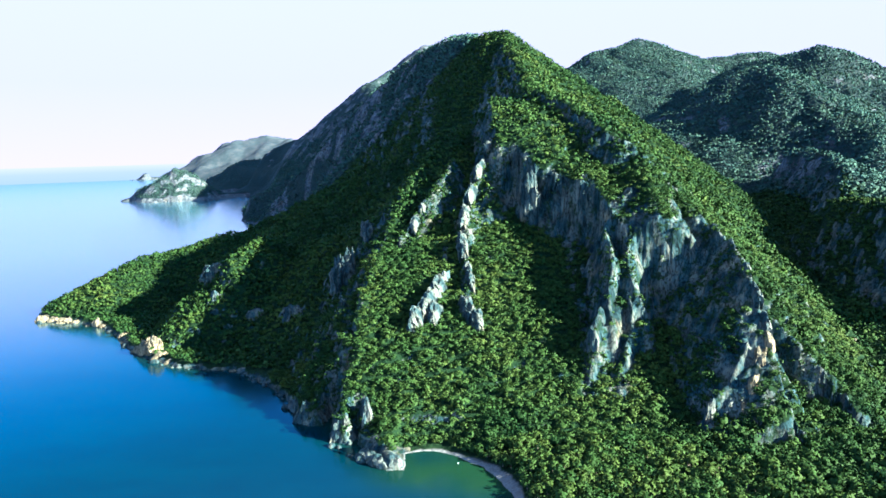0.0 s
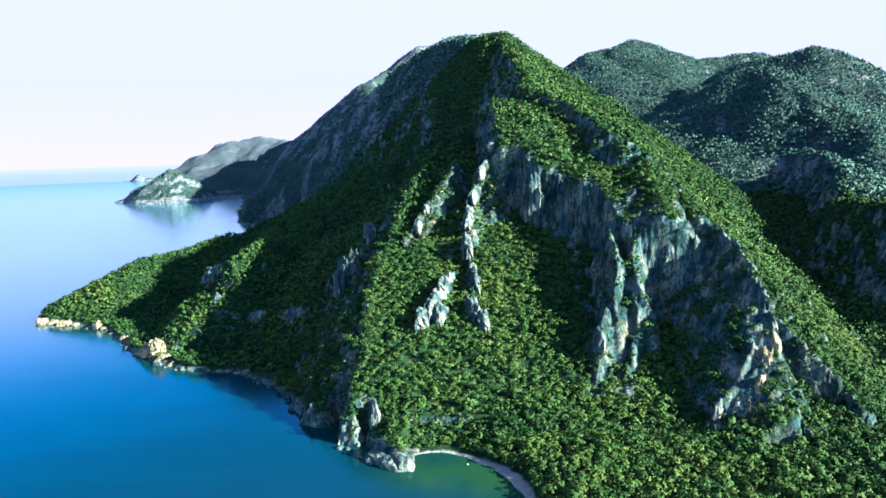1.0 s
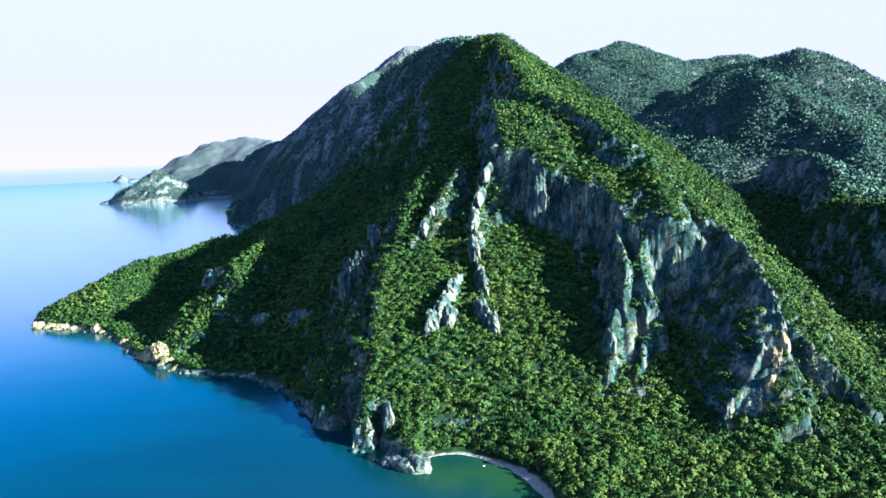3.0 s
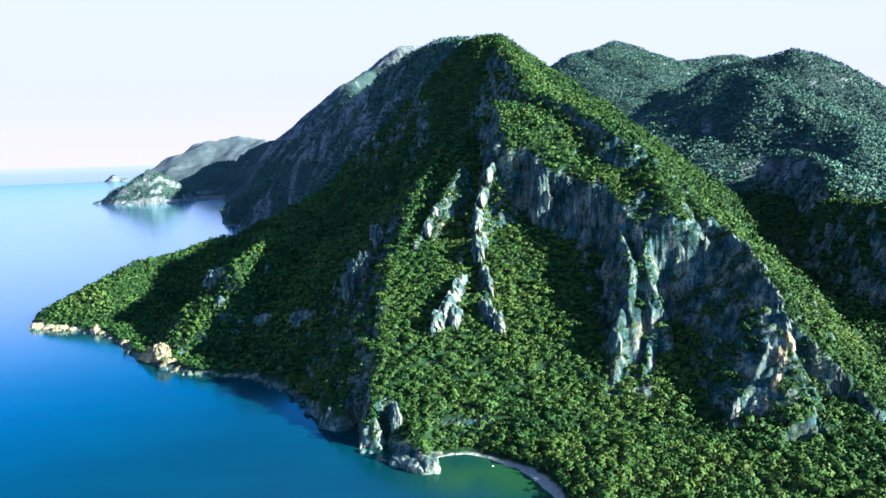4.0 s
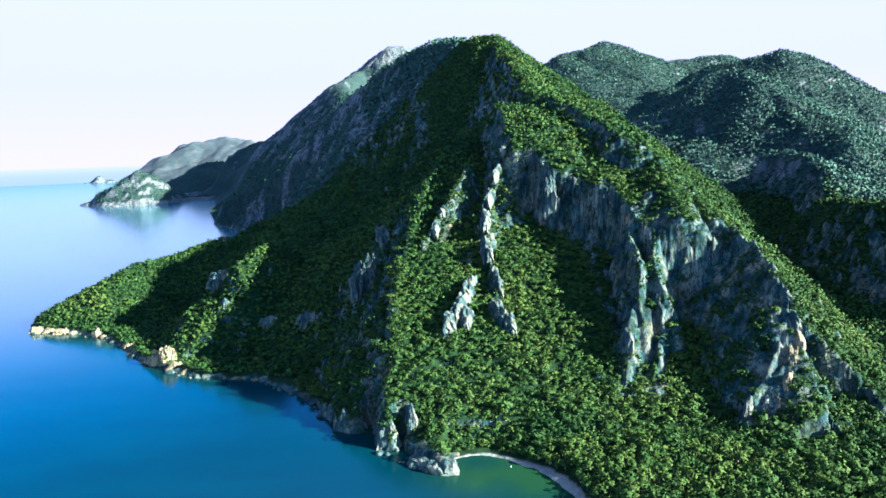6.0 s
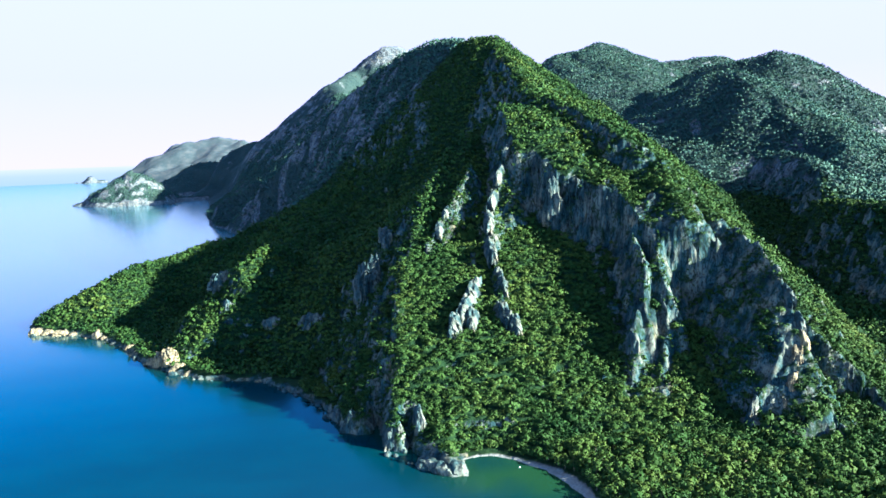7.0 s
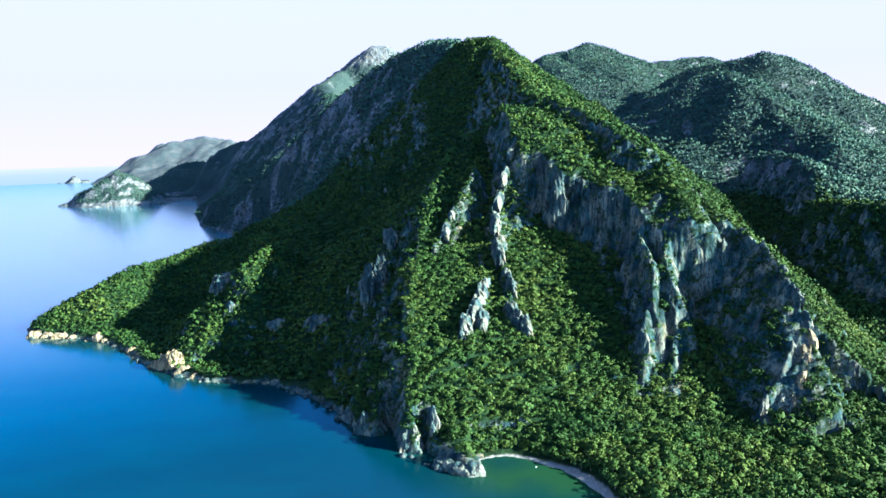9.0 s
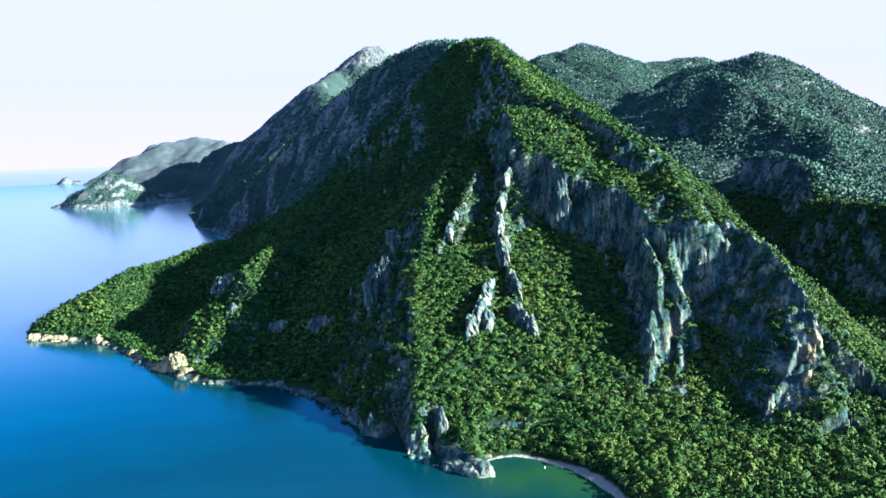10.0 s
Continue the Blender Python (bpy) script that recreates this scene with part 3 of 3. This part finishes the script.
COARSE = [crown_shape(RNG, 6, t, 0.52) for t in (0.7, 0.85, 1.0, 0.8)]


def tints(p, seed):
    return np.clip(fbm(p[:, 0] / 25, p[:, 1] / 25, 3, seed) * 0.9 - 0.2 + RNG.normal(0.22, 0.10, len(p)), 0, 1)


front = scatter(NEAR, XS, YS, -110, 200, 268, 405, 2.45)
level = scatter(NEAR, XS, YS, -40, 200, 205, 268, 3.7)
apart = (level[:, 1] > 224) & (level[:, 0] > 4) & (level[:, 0] < 104)
single, level = level[apart][:290], np.concatenate([level[~apart], level[apart][290:]])
wood("grove", level, RNG.gamma(9, 0.27, len(level)) + 0.8, [crown_shape(RNG, 120, t, 0.15) for t in (0.85, 1.0, 1.15, 0.95)], LEAF, "tall broadleaf trees on the flat ground behind the beach", tints(level, 74))
wood("maquis", front, RNG.gamma(9, 0.15, len(front)) + 0.7, FINE, LEAF, "dense green maquis and low trees on the slope", tints(front, 71))
gx, gy = RNG.uniform(-110, 160, 66000), RNG.uniform(268, 520, 66000)
tuft = np.stack([gx, gy, look_up(NEAR[2], XS, YS, gx, gy)], -1)
clump = fbm(gx / 7, gy / 7, 3, 91) + RNG.normal(0, 0.08, len(gx))
tuft = tuft[(look_up(NEAR[4], XS, YS, gx, gy) > 0.3) & (tuft[:, 2] > 4) & (clump > np.where(gx > 40, 0.57, 0.51)) & (beside(gx, gy, FIN[4:]) > 7)]
wood("scrub", tuft, RNG.uniform(0.5, 1.3, len(tuft)), [crown_shape(RNG, 10, 0.9, 0.45) for k in range(4)], LEAF, "dark scrub clinging to the limestone cliffs", tints(tuft, 75) * 0.7)
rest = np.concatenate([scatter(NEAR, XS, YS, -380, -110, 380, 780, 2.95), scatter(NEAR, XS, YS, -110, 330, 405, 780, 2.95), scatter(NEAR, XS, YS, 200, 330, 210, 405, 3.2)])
rest = rest[~((rest[:, 1] > 480) & (rest[:, 0] > 60) & (rest[:, 0] < 0.3 * rest[:, 1] - 20) & (rest[:, 2] < 125))]  # not behind the brow
wood("maquis", rest, RNG.gamma(9, 0.14, len(rest)) + 0.65, MIDDLE, LEAF, "green pines and scrub on the mountain's flanks", tints(rest, 72))
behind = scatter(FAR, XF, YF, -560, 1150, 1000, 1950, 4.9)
fan = behind[:, 0] / behind[:, 1]
behind = behind[~((behind[:, 1] > 1000) & (fan > -0.03) & (fan < 0.13)) & (fan < 0.74)]  # not where the mountain stands before them
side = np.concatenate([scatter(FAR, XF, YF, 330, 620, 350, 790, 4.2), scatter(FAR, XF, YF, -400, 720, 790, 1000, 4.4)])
side = side[(side[:, 0] < 0.74 * side[:, 1]) & ~((side[:, 1] > 790) & (side[:, 0] > 20) & (side[:, 0] < 0.19 * side[:, 1]))]
for hx, hy, hz, hr in (ISLET[1], CAPE_MIDDLE[1]):
    jx, jy = RNG.uniform(-2.5, 2.5, hx.shape), RNG.uniform(-2.5, 2.5, hx.shape)
    some = (hz > 6) & (hr < 0.4) & (RNG.random(hx.shape) < 0.75)
    behind = np.concatenate([behind, np.stack([hx + jx, hy + jy, hz], -1)[some]])
wood("pinewood", behind, RNG.gamma(9, 0.16, len(behind)) + 1.5, COARSE, HAZED_PINE, "pine woods on the hills behind", tints(behind, 73))
wood("pinewood", side, RNG.gamma(9, 0.16, len(side)) + 1.2, MIDDLE, HAZED_PINE, "pines and scrub round the rocky crags of the side valley", tints(side, 76))

# ---------- outcrops and boulders ----------


def crag_mesh(name, seed, half, detail=4, boxy=0.62, mat=None):
    """A weathered limestone mass: blocky, fluted from top to bottom, with a jagged crown."""
    bm = bmesh.new()
    bmesh.ops.create_icosphere(bm, subdivisions=detail, radius=1.0)
    off = Vector((seed * 3.7, seed * 5.1, seed * 1.9))
    hx, hy, hz = half
    for v in bm.verts:
        p = v.co.copy()
        p = Vector([math.copysign(abs(c) ** boxy, c) for c in p])
        q = Vector((p.x * hx, p.y * hy, p.z * hz))
        flute = noise.fractal(Vector((q.x, q.y, q.z * 0.22)) * 0.4 + off, 0.6, 2.2, 6)
        lump = noise.fractal(q * 0.16 + off, 1.0, 2.0, 3)
        edge = abs(noise.noise(Vector((q.x, q.y, q.z * 0.35)) * 0.33 - off))
        k = 0.92 + 0.24 * flute + 0.20 * lump + 0.55 * edge
        taper = 1 - 0.30 * max(p.z, 0)
        q = Vector((q.x * k * taper, q.y * k * taper, q.z * (1 + 0.25 * lump)))
        if p.z > 0.2:
            q.z *= 1 + 0.45 * noise.noise(Vector((q.x, q.y, 0)) * 0.45 + off)
        v.co = q
    me = bpy.data.meshes.new(name)
    bm.to_mesh(me)
    bm.free()
    me.materials.append(mat or ROCK)
    return me


CRAG_PLACES = (
    ("pale limestone outcrop among the maquis", ((17, 440, 126, 2.4, 8, 6, -25), (10, 428, 112, 2.4, 8, 6, -25), (4, 416, 98, 2.4, 9, 6, -20), (-0.6, 400, 86, 2.8, 9, 6, -8), (-2, 380, 71, 2.8, 9, 6, 0), (0.5, 364, 56, 2.6, 11, 7, 8), (-1, 343, 42, 3.4, 9, 7.5, 12), (4, 337, 39, 3.4, 7, 7, 4),
                                                 (-17, 432, 99, 2.2, 8, 5, -25), (-24, 415, 91, 2.4, 8, 5, -25), (-30, 404, 82, 2.8, 8, 5, -15), (-15, 356, 51, 3.0, 12, 8, -20), (-20, 345, 46, 3.4, 10, 7.5, -24), (-26, 336, 40, 3.2, 7, 7.5, -20), (-17, 340, 42, 3.0, 7, 6, -15), (13, 382, 63, 3.5, 4, 3, 0), (-12, 384, 66, 2, 6, 3, 0))),
    ("fluted grey limestone fin standing out of the slope", ((57.5, 312, 32, 2.0, 5, 8, 10), (102, 278.5, 11, 1.6, 5, 8, -55))),
    ("tall fluted buttress of the grey cliff below the brow", ((39, 405, 94, 5, 5, 15, 0), (55, 402, 89, 5, 5, 17, 8), (69, 393, 90, 4, 6, 17, -10), (90, 387, 93, 4, 7, 11, 10), (102, 352, 72, 3, 4, 9, 0), (115, 384, 93, 3.5, 6, 9, 0))),
    ("cream limestone along the crest of the great fin", ((127, 348, 79, 1.4, 9, 4, 0), (128.5, 331, 73, 1.4, 9, 4, -2), (128.5, 317, 66, 1.6, 8, 4.5, -4), (128.5, 306, 57, 1.8, 8, 5, 0), (129, 297, 44, 2.0, 6, 6.5, 5))),
    ("ochre-stained limestone foot of the great fin", ((129, 292.5, 36, 2.6, 5, 9, -20), (124.5, 287, 26, 3.2, 6, 11, -38), (119.5, 282, 19, 2.8, 6, 9, -42), (114.5, 278, 12, 2.8, 6, 8, -45))),
    ("sheer limestone sea cliff rising from the water", ((-76, 309, 1, 7, 5, 7, 10), (-57.5, 288, 2, 4.5, 5, 8, 0), (-46.5, 290, 9, 2.4, 5, 7, 10), (-86, 323, 1, 4, 6, 5, 30))),
    ("low jagged limestone spit at the water's edge", ((-43, 266, 0.8, 6, 3, 2.6, -40), (-37, 260, 1.0, 4.5, 3, 3.2, -30), (-31.5, 258.5, 1.2, 3.2, 3, 3.8, 10))),
    ("pale weathered shore rock below the trees", ((-201, 421, 3, 5, 6, 9, 30), (-208, 424, 2, 4, 4, 7, 0), (-214, 428, 1, 3, 3, 4, 40), (-192, 412, 1, 5, 3, 3.5, 20), (-182, 404, 0.6, 4, 2.4, 2.2, 20), (-335, 521, 1, 6, 4, 4, 10), (-325, 520, 0.6, 5, 4, 2.6, 30), (-314, 515, 0.6, 6, 3, 3, 0), (-303, 513, 0.4, 4, 3, 2, 10), (-281, 501, 1, 4, 3, 4.5, -30), (-274, 497, 0.4, 3, 2.5, 2.4, 0), (-243, 466, 0.8, 4, 3, 3, 30))),
    ("grey crag breaking through the shaded wood", ((-186, 492, 40, 8, 5, 7, 40), (-172, 458, 25, 6, 5, 7, 30), (-112, 428, 22, 8, 5, 6, 20), (-140, 441, 20, 6, 4, 4, 10), (-63, 441, 72, 4, 9, 9, 15), (-73, 405, 47, 8, 12, 17, 20), (-66, 366, 36, 6, 9, 10, 10))),
)
seed = 1
for label, places in CRAG_PLACES:
    for px, py, pz, hx, hy, hz, rz in places:
        seed += 1
        ob = new("rock_outcrop", crag_mesh("rock_outcrop", seed, (hx, hy, hz), 4 if hx * hy * hz > 130 else 3, mat=OCHRE if "shore" in label or "ochre" in label else ROCK))
        ob.matrix_world = pose(px, py, pz, 28 if "limestone outcrop" in label or "cream" in label else 0, 0, rz)
        tagged(ob, label, "rock", "limestone outcrops")

BOULDERS = [crag_mesh("boulder", 40 + k, (1.0, 0.8, 0.7), 2, 0.8, OCHRE if k == 1 else ROCK) for k in range(6)]
pick = random.Random(3)
shore = COAST_NEAR[22:]
for (x0, y0), (x1, y1) in list(zip(shore, shore[1:])) + [((-52, 272), (-30, 255))]:
    for k in range(max(2, int(math.hypot(x1 - x0, y1 - y0) / 3.6))):
        u = pick.random()
        s = 0.4 + 2.4 * pick.random() ** 2.6
        ob = new("boulder", BOULDERS[pick.randrange(6)])
        ob.matrix_world = pose(x0 + u * (x1 - x0) + pick.uniform(-2.5, 1.5), y0 + u * (y1 - y0) + pick.uniform(-3, 1.5), 0.15 * s, pick.uniform(-15, 15), pick.uniform(-15, 15), pick.uniform(0, 360)) @ Matrix.Diagonal((s, s, s * pick.uniform(0.7, 1.2), 1))
        tagged(ob, "grey limestone boulder lying at the waterline", "boulder", "boulders along the shore")
for px, py, s in ((-352, 546, 1.6), (-727, 2020, 5.0), (-742, 2028, 4.0), (-57, 277, 1.4), (-60.5, 278.5, 1.9)):
    ob = new("boulder", BOULDERS[int(px) % 6])
    ob.matrix_world = pose(px, py, 0.2 * s, 0, 0, px) @ Matrix.Diagonal((s, s, s, 1))
    tagged(ob, "dark rock standing alone in the sea", "boulder", "boulders along the shore")

# ---------- a buoy in the cove ----------
WHITE, vt, vb = material("buoy_paint", 0.4)
vt.links.new(ramp(vt, noise_of(vt, coords(vt), 8), (0.3, (0.55, 0.55, 0.52)), (0.7, (0.78, 0.78, 0.75))), vb.inputs["Base Color"])
buoy = new("buoy")
buoy.matrix_world = pose(-6.1, 261.0, 0.0)
tagged(buoy, "small white mooring buoy floating in the cove", "buoy")
for name, outline in (("float", ((0, -0.2), (0.2, -0.16), (0.28, 0.0), (0.25, 0.15), (0.14, 0.26), (0, 0.26))), ("ring", ((0.04, 0.24), (0.1, 0.24), (0.1, 0.33), (0.04, 0.33), (0.04, 0.24)))):
    bm = bmesh.new()
    rings = [[bm.verts.new((r * math.cos(k * 0.5236), r * math.sin(k * 0.5236), h)) for k in range(12)] for r, h in outline]
    for a, b in zip(rings, rings[1:]):
        for k in range(12):
            bm.faces.new((a[k], a[(k + 1) % 12], b[(k + 1) % 12], b[k]))
    bmesh.ops.remove_doubles(bm, verts=bm.verts, dist=0.001)
    me = bpy.data.meshes.new(name)
    bm.to_mesh(me)
    bm.free()
    me.materials.append(WHITE)
    part(name, me, buoy)

# ---------- trees over the beach, one by one ----------


def trunk_mesh(seed):
    bm = bmesh.new()
    rng = random.Random(seed)
    limbs = [((0, 0, -0.5), (0.04, 0.02, 0.7), 0.09, 0.04)]
    for k in range(4):
        a = k * 1.57 + rng.random()
        limbs.append(((0.03, 0.02, 0.28 + 0.08 * k), (0.30 * math.cos(a), 0.30 * math.sin(a), 0.50 + 0.08 * k), 0.05, 0.02))
    for a, b, r0, r1 in limbs:
        m = look(Vector(b), Vector(a)) if a != b else Matrix()
        rings = []
        for p, r in ((a, r0), (b, r1)):
            rings.append([bm.verts.new(Vector(p) + m.to_3x3() @ Vector((r * math.cos(t * 1.0472), r * math.sin(t * 1.0472), 0))) for t in range(6)])
        for t in range(6):
            bm.faces.new((rings[0][t], rings[0][(t + 1) % 6], rings[1][(t + 1) % 6], rings[1][t]))
    me = bpy.data.meshes.new("trunk")
    bm.to_mesh(me)
    bm.free()
    me.materials.append(BARK)
    return me


TRUNKS = [trunk_mesh(k) for k in range(3)]
CROWNS = []
for k in range(8):
    shape, facing = crown_shape(RNG, 150, (0.85, 1.0, 1.15, 0.95)[k % 4], 0.145)
    CROWNS.append(mesh_of("crown", shape, np.arange(len(shape)).reshape(-1, 4), LEAF, True, facing, tint=np.full(len(shape), 0.2 + 0.09 * k)))
for px, py, pz in single:
    r = 2.2 + 1.9 * pick.random()
    tree = new("tree")
    tree.matrix_world = pose(px, py, pz, 0, 0, pick.uniform(0, 360)) @ Matrix.Diagonal((r, r, r, 1))
    k = pick.randrange(8)
    part("trunk", TRUNKS[k % 3], tree, "grey-brown bark")
    part("crown", CROWNS[k], tree)
    tagged(tree, "pale green broadleaf tree with a rounded crown" if k > 4 else "dark green evergreen tree with a dense rounded crown", "tree", "trees above the beach")
